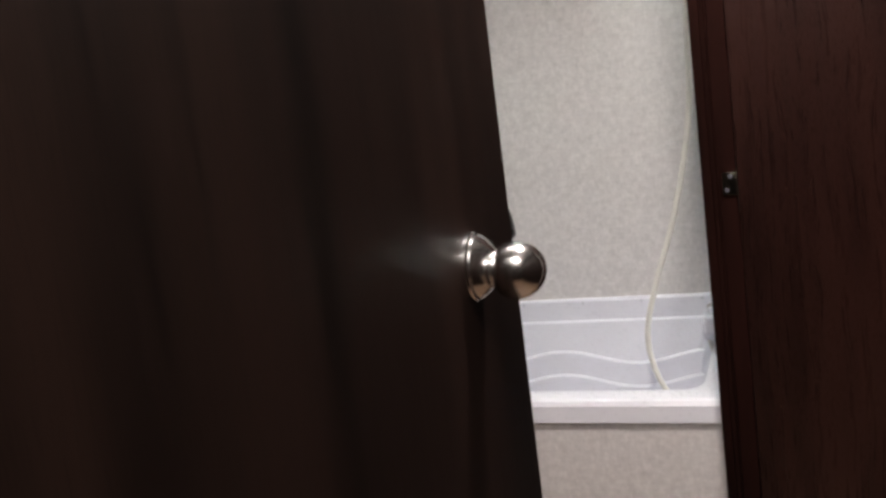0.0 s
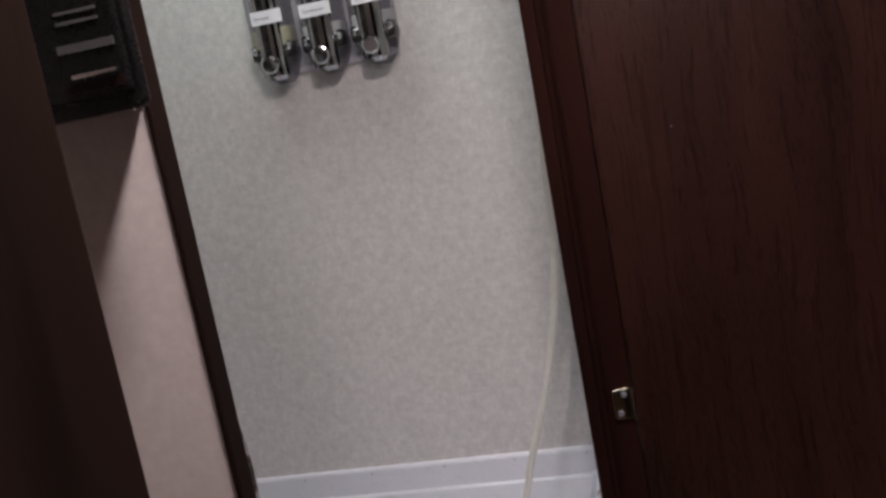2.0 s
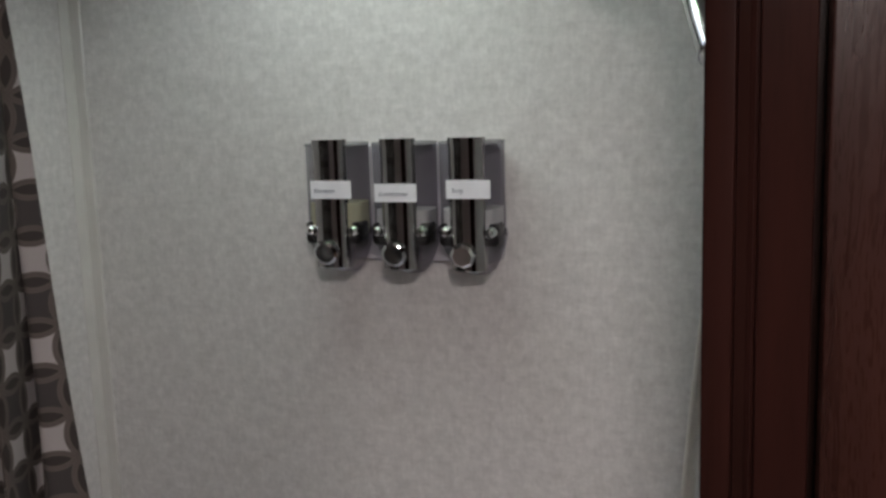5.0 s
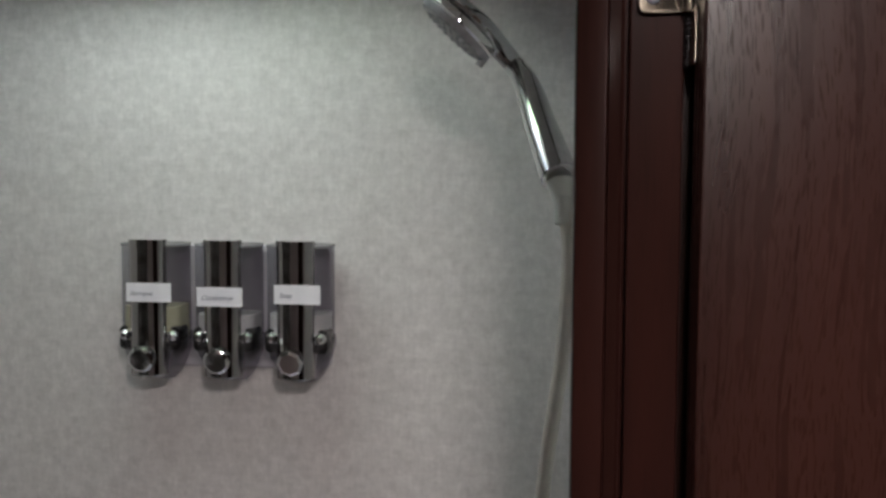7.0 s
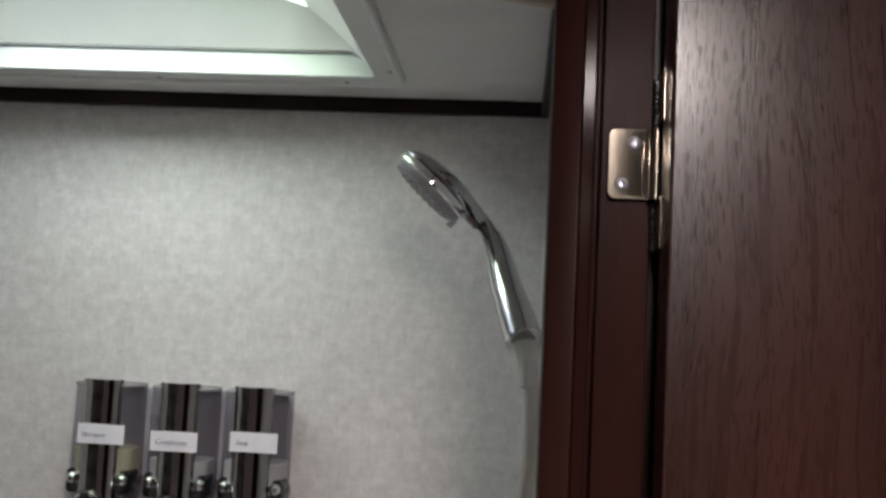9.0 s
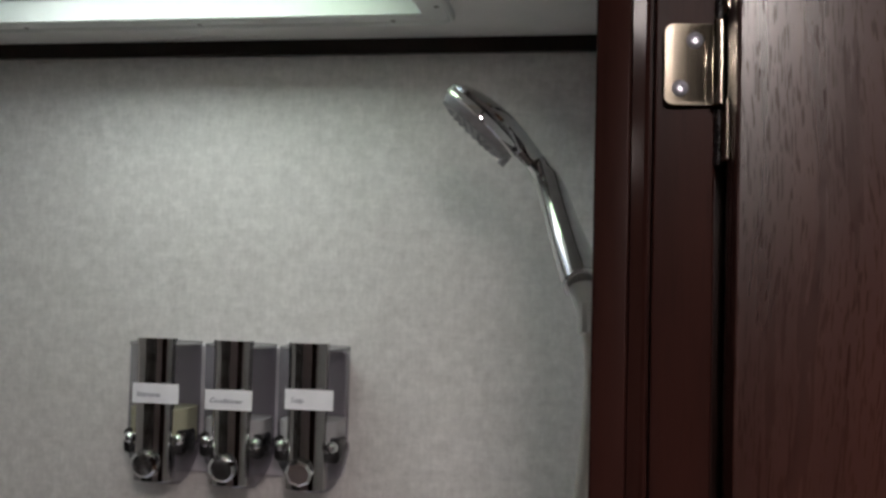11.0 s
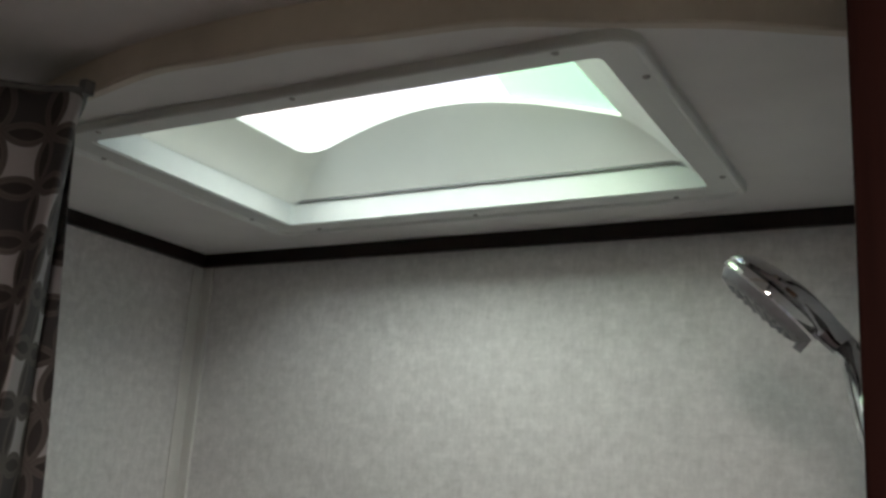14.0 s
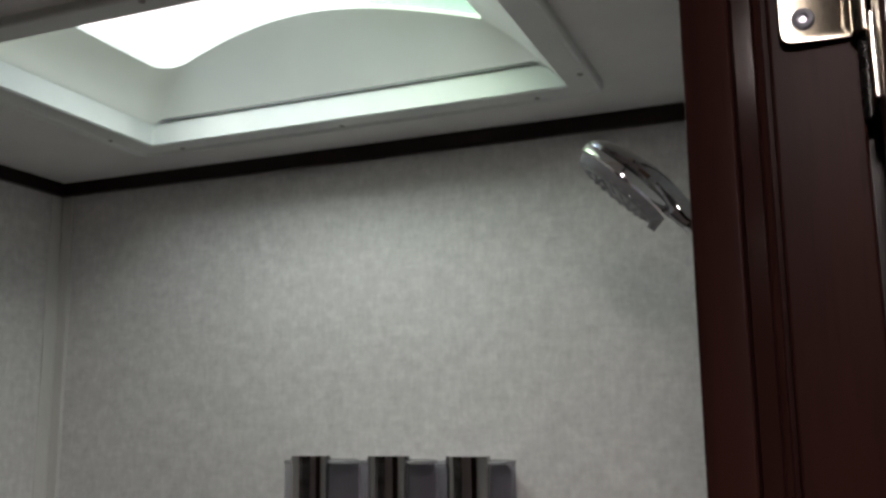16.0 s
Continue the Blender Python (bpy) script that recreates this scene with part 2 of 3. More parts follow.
M_CURTAIN = curtain_material()

# ---- mesh tools ----


def thing(name, at, label="", category="", group="", kind=""):
    ob = new(name)
    ob.location = at
    ob.empty_display_size = 0.05
    return tagged(ob, label, category, group, kind)


def origin_of(ob):
    v = Vector((0, 0, 0))
    while ob:
        v += ob.location
        ob = ob.parent
    return v


def mesh_of(name, bm, mat, smooth=True):
    me = bpy.data.meshes.new(name)
    bmesh.ops.recalc_face_normals(bm, faces=bm.faces[:])
    bm.to_mesh(me)
    bm.free()
    me.materials.append(mat)
    if smooth:
        me.polygons.foreach_set("use_smooth", [True] * len(me.polygons))
        me.set_sharp_from_angle(angle=radians(22))
    return me


def part(name, bm, mat, parent, label=""):
    """One mesh object under a thing or a part; bm is in world metres."""
    o = origin_of(parent)
    bmesh.ops.translate(bm, verts=bm.verts[:], vec=-o)
    ob = new(name, mesh_of(name, bm, mat))
    ob.parent = parent
    if label:
        ob["label"] = label
    return ob


def solid(name, bm, mat, label="", category="", kind="", group=""):
    return tagged(new(name, mesh_of(name, bm, mat)), label, category, group, kind)


def box(x0, x1, y0, y1, z0, z1, bevel=0.0, bm=None, seg=2):
    one = bmesh.new()
    bmesh.ops.create_cube(one, size=1.0)
    for v in one.verts:
        v.co = (x0 if v.co.x < 0 else x1, y0 if v.co.y < 0 else y1, z0 if v.co.z < 0 else z1)
    if bevel:
        bmesh.ops.bevel(one, geom=one.edges[:], offset=bevel, segments=seg, affect="EDGES", profile=0.5)
    return add(bm, one)


def add(bm, one):
    if bm is None:
        return one
    me = bpy.data.meshes.new("tmp")
    one.to_mesh(me)
    one.free()
    bm.from_mesh(me)
    bpy.data.meshes.remove(me)
    return bm


def frame_of(direction):
    d = Vector(direction).normalized()
    a = d.cross(Vector((0, 0, 1)) if abs(d.z) < 0.9 else Vector((1, 0, 0))).normalized()
    return d, a, d.cross(a)


def lathe(origin, direction, profile, seg=32, bm=None):
    """Turns (distance along the axis, radius) pairs round an axis."""
    d, a, b = frame_of(direction)
    bm = bm or bmesh.new()
    rings = []
    for s, r in profile:
        c = Vector(origin) + d * s
        if r < 1e-6:
            rings.append([bm.verts.new(c)])
        else:
            rings.append([bm.verts.new(c + (a * math.cos(k * math.tau / seg) + b * math.sin(k * math.tau / seg)) * r) for k in range(seg)])
    for p, q in zip(rings, rings[1:]):
        for k in range(seg):
            j = (k + 1) % seg
            if len(p) == 1 and len(q) > 1:
                bm.faces.new((p[0], q[k], q[j]))
            elif len(q) == 1 and len(p) > 1:
                bm.faces.new((p[k], p[j], q[0]))
            elif len(p) > 1:
                bm.faces.new((p[k], p[j], q[j], q[k]))
    return bm


def cyl(p0, p1, r, seg=20, edge=0.0, bm=None):
    n = (Vector(p1) - Vector(p0)).length
    e = edge or min(r, n) * 0.12
    return lathe(p0, Vector(p1) - Vector(p0), ((0, 0), (0, r - e), (e, r), (n - e, r), (n, r - e), (n, 0)), seg, bm)


def smooth_path(points, steps=8):
    p = [Vector(v) for v in points]
    p = [2 * p[0] - p[1]] + p + [2 * p[-1] - p[-2]]
    out = []
    for i in range(1, len(p) - 2):
        for k in range(steps):
            t = k / steps
            out.append(0.5 * (2 * p[i] + (p[i + 1] - p[i - 1]) * t + (2 * p[i - 1] - 5 * p[i] + 4 * p[i + 1] - p[i + 2]) * t * t + (3 * p[i] - 3 * p[i + 1] + p[i + 2] - p[i - 1]) * t**3))
    return out + [p[-2]]


def tube(points, radii, seg=14, bm=None, flat=1.0):
    """A tube along points with a radius for each; flat squeezes it across its first normal."""
    bm = bm or bmesh.new()
    pts = [Vector(p) for p in points]
    if isinstance(radii, (int, float)):
        radii = [radii] * len(pts)
    normal, rings = None, []
    for i, p in enumerate(pts):
        d = (pts[min(i + 1, len(pts) - 1)] - pts[max(i - 1, 0)]).normalized()
        normal = frame_of(d)[1] if normal is None else (normal - d * normal.dot(d)).normalized()
        b = d.cross(normal)
        rings.append([bm.verts.new(p + (normal * math.cos(k * math.tau / seg) * flat + b * math.sin(k * math.tau / seg)) * radii[i]) for k in range(seg)])
    for p, q in zip(rings, rings[1:]):
        for k in range(seg):
            bm.faces.new((p[k], p[(k + 1) % seg], q[(k + 1) % seg], q[k]))
    bm.faces.new(rings[0][::-1])
    bm.faces.new(rings[-1])
    return bm


def prism(outline, axis, lo, hi, bevel=0.0, bm=None):
    """A closed outline in the plane across axis, drawn out from lo to hi."""
    one = bmesh.new()

    def at(p, h):
        return {"x": (h, p[0], p[1]), "y": (p[0], h, p[1]), "z": (p[0], p[1], h)}[axis]

    low, high = [one.verts.new(at(p, lo)) for p in outline], [one.verts.new(at(p, hi)) for p in outline]
    one.faces.new(low)
    one.faces.new(high)
    for k in range(len(outline)):
        j = (k + 1) % len(outline)
        one.faces.new((low[k], low[j], high[j], high[k]))
    bmesh.ops.recalc_face_normals(one, faces=one.faces[:])
    if bevel:
        bmesh.ops.bevel(one, geom=one.edges[:], offset=bevel, segments=2, affect="EDGES", profile=0.5)
    return add(bm, one)


def rounded(x0, x1, z0, z1, r, n=5):
    out = []
    for cx, cz, a in ((x1 - r, z1 - r, 0), (x0 + r, z1 - r, 90), (x0 + r, z0 + r, 180), (x1 - r, z0 + r, 270)):
        out += [(cx + r * math.cos(radians(a + 90 * k / n)), cz + r * math.sin(radians(a + 90 * k / n))) for k in range(n + 1)]
    return out


def ring(outer, inner, axis, lo, hi, bm=None):
    """The band between two outlines of equally many points, drawn out from lo to hi."""
    bm = bm or bmesh.new()

    def at(p, h):
        return {"x": (h, p[0], p[1]), "y": (p[0], h, p[1]), "z": (p[0], p[1], h)}[axis]

    loops = [[bm.verts.new(at(p, h)) for p in line] for line, h in ((outer, lo), (outer, hi), (inner, hi), (inner, lo))]
    for a, b in zip(loops, loops[1:] + loops[:1]):
        for k in range(len(outer)):
            j = (k + 1) % len(outer)
            bm.faces.new((a[k], a[j], b[j], b[k]))
    return bm


def screw(at, direction, r, parent, mat, name="screw"):
    """A pan-head screw with a cross slot."""
    d, a, b = frame_of(direction)
    bm = lathe(Vector(at), direction, ((-0.001, 0), (-0.001, r), (0.0003, r), (r * 0.30, r * 0.82), (r * 0.40, r * 0.52), (r * 0.36, r * 0.42), (r * 0.05, r * 0.30), (r * 0.05, 0)), 16)
    return part(name, bm, mat, parent)


# ---- the room ----
solid("wall_back", box(LEFT_X - 0.06, 0.9, WALL_Y, WALL_Y + 0.05, 0, CEIL), M_PAPER, "light grey linen wallpaper on the shower's back wall", "wall", "structure")
solid("wall_left", box(LEFT_X - 0.05, LEFT_X, 1.18, WALL_Y, 0, CEIL), M_PAPER, "light grey linen wallpaper at the end of the tub", "wall", "structure")
solid("wall_shower_head", box(RIGHT_X, RIGHT_X + 0.04, 1.632, WALL_Y, 0, CEIL), M_PAPER, "light grey linen wallpaper behind the shower hose", "wall", "structure")
solid("wall_beside_door", box(0.0450, 0.86, 1.604, 1.632, 0, CEIL), M_PAPER, "papered wall behind the folded-back door", "wall", "structure")
solid("wall_corridor_right", box(0.82, 0.86, -0.9, 1.604, 0, CEIL), M_WOOD, "dark walnut panelled corridor wall", "wall", "structure")
solid("wall_corridor_end", box(-1.3, 0.86, -0.94, -0.9, 0, CEIL), M_WOOD, "dark walnut panelled corridor wall", "wall", "structure")
solid("wall_corridor_left", box(-1.3, -1.26, -0.9, 1.171, 0, CEIL), M_PAPER_WARM, "papered corridor wall", "wall", "structure")
solid("wall_partition", box(-1.26, -0.224, 1.171, 1.188, 0, CEIL), M_PAPER_WARM, "warm beige papered partition carrying the thermostat", "wall", "structure")
solid("trim_partition_end", box(-0.224, -0.219, 1.169, 1.190, 0, CEIL, 0.0015), M_WOOD, "dark brown wood edge trim on the partition", "trim", "structure")
solid("floor", box(-1.3, 0.9, -0.94, WALL_Y + 0.05, -0.05, 0), M_FLOOR, "brown wood-look vinyl floor", "floor", "structure")

# ceiling with the skylight's opening
SX0, SX1, SY0, SY1 = -0.736, -0.198, 1.884, 2.212
bm = box(-1.3, SX0, -0.94, WALL_Y + 0.05, CEIL, CEIL + 0.02)
box(SX1, 0.9, -0.94, WALL_Y + 0.05, CEIL, CEIL + 0.02, bm=bm)
box(SX0, SX1, -0.94, SY0, CEIL, CEIL + 0.02, bm=bm)
box(SX0, SX1, SY1, WALL_Y + 0.05, CEIL, CEIL + 0.02, bm=bm)
solid("ceiling", bm, M_CEIL, "off-white vinyl ceiling with a skylight opening", "ceiling", "structure")

# dark crown trim
solid("trim_back", box(LEFT_X, RIGHT_X, WALL_Y - 0.010, WALL_Y, 1.881, CEIL, 0.0015), M_TRIM, "black-brown crown trim under the ceiling", "trim", "structure")
solid("trim_left", box(LEFT_X, LEFT_X + 0.010, 1.19, WALL_Y - 0.010, 1.881, CEIL, 0.0015), M_TRIM, "black-brown crown trim under the ceiling", "trim", "structure")
solid("trim_right", box(RIGHT_X - 0.010, RIGHT_X, 1.64, WALL_Y - 0.010, 1.881, CEIL, 0.0015), M_TRIM, "black-brown crown trim under the ceiling", "trim", "structure")

# corner bead
bm = box(LEFT_X, LEFT_X + 0.022, WALL_Y - 0.0025, WALL_Y, 0.556, 1.881, 0.0008)
box(LEFT_X + 0.0185, LEFT_X + 0.0225, WALL_Y - 0.0055, WALL_Y - 0.002, 0.556, 1.881, 0.0012, bm)
box(LEFT_X, LEFT_X + 0.0025, WALL_Y - 0.024, WALL_Y - 0.0026, 0.556, 1.881, 0.0008, bm)
solid("trim_corner", bm, M_BEAD, "cream plastic corner bead between the papered walls", "trim", "structure")


# ---- skylight ----
def make_skylight():
    sk = thing("skylight", (-0.467, 2.05, CEIL), "white plastic bubble skylight with a screwed-on ceiling frame", "skylight", kind="structure")
    inner = rounded(SX0 + 0.004, SX1 - 0.004, SY0 + 0.004, SY1 - 0.004, 0.006)
    # flat flange with a rounded bead round its outer edge, one closed profile
    profile = ((0.0, 0.001), (0.0, -0.0060), (0.0012, -0.0080), (0.0030, -0.0088), (0.0050, -0.0082), (0.0068, -0.0064), (0.0080, -0.0050))
    bm = bmesh.new()
    lines = [(rounded(SX0 - 0.032 + d, SX1 + 0.028 - d, SY0 - 0.026 + d, SY1 + 0.026 - d, 0.022 - d), z) for d, z in profile]
    lines += [(inner, -0.0050), (inner, 0.001)]
    loops = [[bm.verts.new((x, y, CEIL + z)) for x, y in line] for line, z in lines]
    for a, b in zip(loops, loops[1:] + loops[:1]):
        for k in range(len(a)):
            j = (k + 1) % len(a)
            bm.faces.new((a[k], a[j], b[j], b[k]))
    part("frame", bm, M_SKY, sk, "white frame screwed to the ceiling")
    lip_in = rounded(SX0 + 0.007, SX1 - 0.007, SY0 + 0.007, SY1 - 0.007, 0.006)
    part("lip", ring(inner, lip_in, "z", CEIL - 0.004, CEIL + 0.024), M_SKY, sk)
    part("gasket", box(SX0 + 0.006, SX1 - 0.010, SY1 - 0.0105, SY1 - 0.004, CEIL + 0.0235, CEIL + 0.0270, 0.0006), M_SEAL, sk, "thin grey seal")
    # moulded shroud: leans in from the lip to an arched, round-cornered opening
    z0, zs, crown, lean = CEIL + 0.022, CEIL + 0.066, 0.030, 0.90
    ax0, ax1 = -0.677, -0.281

    def rise(x):
        return zs + crown * math.sin(math.pi * min(1, max(0, (x - ax0) / (ax1 - ax0))))

    def outline(x0, x1, y0, y1, radii, n=9, m=24):
        """Corners far right, far left, near left, near right, with straight runs between them."""
        arcs = []
        for (cx, cy, a), r in zip(((x1, y1, 0), (x0, y1, 90), (x0, y0, 180), (x1, y0, 270)), radii):
            ox, oy = cx + (-r if cx == x1 else r), cy + (-r if cy == y1 else r)
            arcs.append([(ox + r * math.cos(radians(a + 90 * k / n)), oy + r * math.sin(radians(a + 90 * k / n))) for k in range(n + 1)])
        pts = []
        for arc, after in zip(arcs, arcs[1:] + arcs[:1]):
            pts += arc
            (ax, ay), (bx, by) = arc[-1], after[0]
            pts += [(ax + (bx - ax) * k / m, ay + (by - ay) * k / m) for k in range(1, m)]
        return pts

    ya, yb = SY0 + 0.008, SY1 - 0.007
    low = outline(SX0 + 0.007, SX1 - 0.0078, ya, yb, (0.010, 0.016, 0.016, 0.010))
    edge_far, edge_near = yb - lean * (zs - z0), ya + lean * (zs - z0)
    high = []
    for x, y in outline(ax0, ax1, edge_near, edge_far, (0.004, 0.034, 0.034, 0.004)):
        z = rise(x)
        side = max(0.0, min(1.0, (y - edge_near) / (edge_far - edge_near))) * 2 - 1
        high.append((x, y - lean * (z - zs) * side, z))

    def foot(x):
        """The right side runs straight down to the frame; the others stand on the lip."""
        return z0 - 0.024 * max(0.0, min(1.0, (x - (SX1 - 0.022)) / 0.014))

    bm, loops = bmesh.new(), []
    steps = 8
    for i in range(steps + 1):
        f = i / steps
        swell = 0.0045 * math.sin(math.pi * f)
        loops.append([bm.verts.new((a[0] + (b[0] - a[0]) * f, a[1] + (b[1] - a[1]) * f, foot(a[0]) + (b[2] - foot(a[0])) * f + swell)) for a, b in zip(low, high)])
    loops.append([bm.verts.new((x, y, z + 0.004)) for x, y, z in high])
    loops.append([bm.verts.new((x, y, z0 + 0.010)) for x, y in outline(SX0, SX1, SY0, SY1, (0.010, 0.016, 0.016, 0.010))])
    for a, b in zip(loops, loops[1:]):
        for k in range(len(a)):
            j = (k + 1) % len(a)
            bm.faces.new((a[k], a[j], b[j], b[k]))
    part("shroud", bm, M_DOME, sk, "white moulded shroud leaning in to an arched opening")

    def pane_sheet(xa, xb, n=18, m=14):
        bm, rows = bmesh.new(), []
        for i in range(n + 1):
            x = xa + (xb - xa) * i / n
            z = rise(x)
            far, near = edge_far - lean * (z - zs) + 0.010, edge_near + lean * (z - zs) - 0.010
            line = [(x, near + (far - near) * k / m, z + 0.006 + 0.020 * math.sin(math.pi * k / m)) for k in range(m + 1)]
            rows.append([bm.verts.new(p) for p in line] + [bm.verts.new((px, py, pz + 0.003)) for px, py, pz in reversed(line)])
        for p, q in zip(rows, rows[1:]):
            for k in range(len(p)):
                j = (k + 1) % len(p)
                bm.faces.new((p[k], p[j], q[j], q[k]))
        bm.faces.new(rows[0])
        bm.faces.new(rows[-1])
        return bm

    for name, xa, xb, mat, words in (("pane", ax0 - 0.012, -0.402, M_PANE_CLEAR, "clear domed acrylic top"), ("side_pane", -0.4015, ax1 + 0.012, M_PANE, "pale green translucent acrylic side")):
        pane = part(name, pane_sheet(xa, xb), mat, sk, words)
        pane.visible_shadow = False
    spots = [(-0.468, SY0 - 0.013), (-0.232, SY0 - 0.013), (-0.70, SY0 - 0.013), (SX1 + 0.014, 1.932), (SX1 + 0.014, 2.176), (-0.243, SY1 + 0.015), (-0.477, SY1 + 0.015), (-0.700, SY1 + 0.015), (SX0 - 0.022, 1.930), (SX0 - 0.022, 2.165)]
    for x, y in spots:
        screw((x, y, CEIL - 0.0052), (0, 0, -1), 0.0030, sk, M_SCREW_DARK)
    return sk


make_skylight()


# ---- curtain and its track ----
def arc_y(x):
    return 1.746 + 0.68 * (x + 0.44) ** 2


def make_track():
    bm = bmesh.new()
    rows = []
    n = 48
    for k in range(n + 1):
        x = LEFT_X + (RIGHT_X - 0.001 - LEFT_X) * k / n
        y = arc_y(x)
        slope = Vector((1, 1.36 * (x + 0.44), 0)).normalized()
        out = Vector((slope.y, -slope.x, 0))
        sag = 0.0015 * math.sin(x * 21) + 0.001 * math.sin(x * 47)
        pts = ((0.0, CEIL), (0.0, 1.8725 + sag), (0.0015, 1.871 + sag), (0.0085, 1.871 + sag), (0.010, 1.8725 + sag), (0.010, CEIL))
        rows.append([bm.verts.new((x - out.x * d, y - out.y * d, z)) for d, z in pts])
    for p, q in zip(rows, rows[1:]):
        for i in range(6):
            bm.faces.new((p[i], p[(i + 1) % 6], q[(i + 1) % 6], q[i]))
    bm.faces.new(rows[0])
    bm.faces.new(rows[-1])
    solid("trim_curtain_track", bm, M_BAND, "cream bowed curtain track under the ceiling", "curtain track", "structure")


def make_curtain():
    cur = thing("shower_curtain", (-0.76, arc_y(-0.76), 1.872), "grey and white shower curtain printed with overlapping circles, drawn aside", "curtain")
    lines, cell = 60, 0.0413
    top, low = 1.868, 0.42
    # plan of the lapped folds from the free edge to the wall: under the track, at chest height, at knee height
    folds = (((-0.630, 1.790), (-0.575, 1.795), (-0.538, 1.812)),
             ((-0.638, 1.790), (-0.602, 1.775), (-0.614, 1.757)),
             ((-0.642, 1.797), (-0.620, 1.792), (-0.646, 1.802)),
             ((-0.577, 1.752), (-0.595, 1.727), (-0.646, 1.784)),
             ((-0.603, 1.733), (-0.667, 1.787), (-0.671, 1.790)),
             ((-0.648, 1.702), (-0.712, 1.757), (-0.694, 1.775)),
             ((-0.656, 1.758), (-0.712, 1.815), (-0.698, 1.832)),
             ((-0.712, 1.735), (-0.770, 1.765), (-0.762, 1.785)),
             ((-0.720, 1.800), (-0.778, 1.820), (-0.778, 1.842)),
             ((-0.785, 1.770), (-0.830, 1.800), (-0.834, 1.810)),
             ((-0.800, 1.850), (-0.840, 1.870), (-0.849, 1.880)),
             ((-0.955, 1.900), (-0.956, 1.905), (-0.961, 1.910)))
    heights = (0.0, 0.40, 0.70)
    per = 14
    cols = (len(folds) - 1) * per
    verts, uvs = [], []
    for i in range(lines + 1):
        f = i / lines
        z = top + (low - top) * f
        g = min(f, 0.74)
        share = [math.prod((g - b) / (a - b) for b in heights if b != a) for a in heights]
        plan = []
        for k, spots in enumerate(folds):
            wave = 0.003 * math.sin(11 * f + 2.3 * k) * min(1, f * 5)
            plan.append((sum(w * p[0] for w, p in zip(share, spots)) + wave, sum(w * p[1] for w, p in zip(share, spots)) + 0.6 * wave, z))
        line = smooth_path(plan, per)
        run = [0.0]
        for p, q in zip(line, line[1:]):
            run.append(run[-1] + (q - p).length)
        # the print is laid out from the left end of the second fold
        zero = run[5 * per]
        for p, s in zip(line, run):
            verts.append(tuple(p))
            uvs.append(((zero - s - 0.053) / cell + 100.5, (z - 1.811) / cell + 100.5))
    faces = [(i * (cols + 1) + k, i * (cols + 1) + k + 1, (i + 1) * (cols + 1) + k + 1, (i + 1) * (cols + 1) + k) for i in range(lines) for k in range(cols)]
    o = origin_of(cur)
    me = bpy.data.meshes.new("cloth")
    me.from_pydata([tuple(Vector(v) - o) for v in verts], [], faces)
    layer = me.uv_layers.new(name="print")
    for loop in me.loops:
        layer.data[loop.index].uv = uvs[loop.vertex_index]
    me.materials.append(M_CURTAIN)
    me.polygons.foreach_set("use_smooth", [True] * len(me.polygons))
    cloth = new("cloth", me)
    cloth.parent = cur
    thick = cloth.modifiers.new("thickness", "SOLIDIFY")
    thick.thickness = 0.0012
    # gathered hem and gliders under the track
    pts = verts[: cols + 1]
    part("hem", tube(pts, 0.0028, 8), M_LID, cur, "dark stitched top hem")
    for k in range(7):
        x = -0.575 - 0.062 * k
        part("glider", box(x - 0.004, x + 0.004, arc_y(x) - 0.010, arc_y(x) - 0.0005, 1.866, 1.878, 0.001), M_LID, cur)


make_track()
make_curtain()


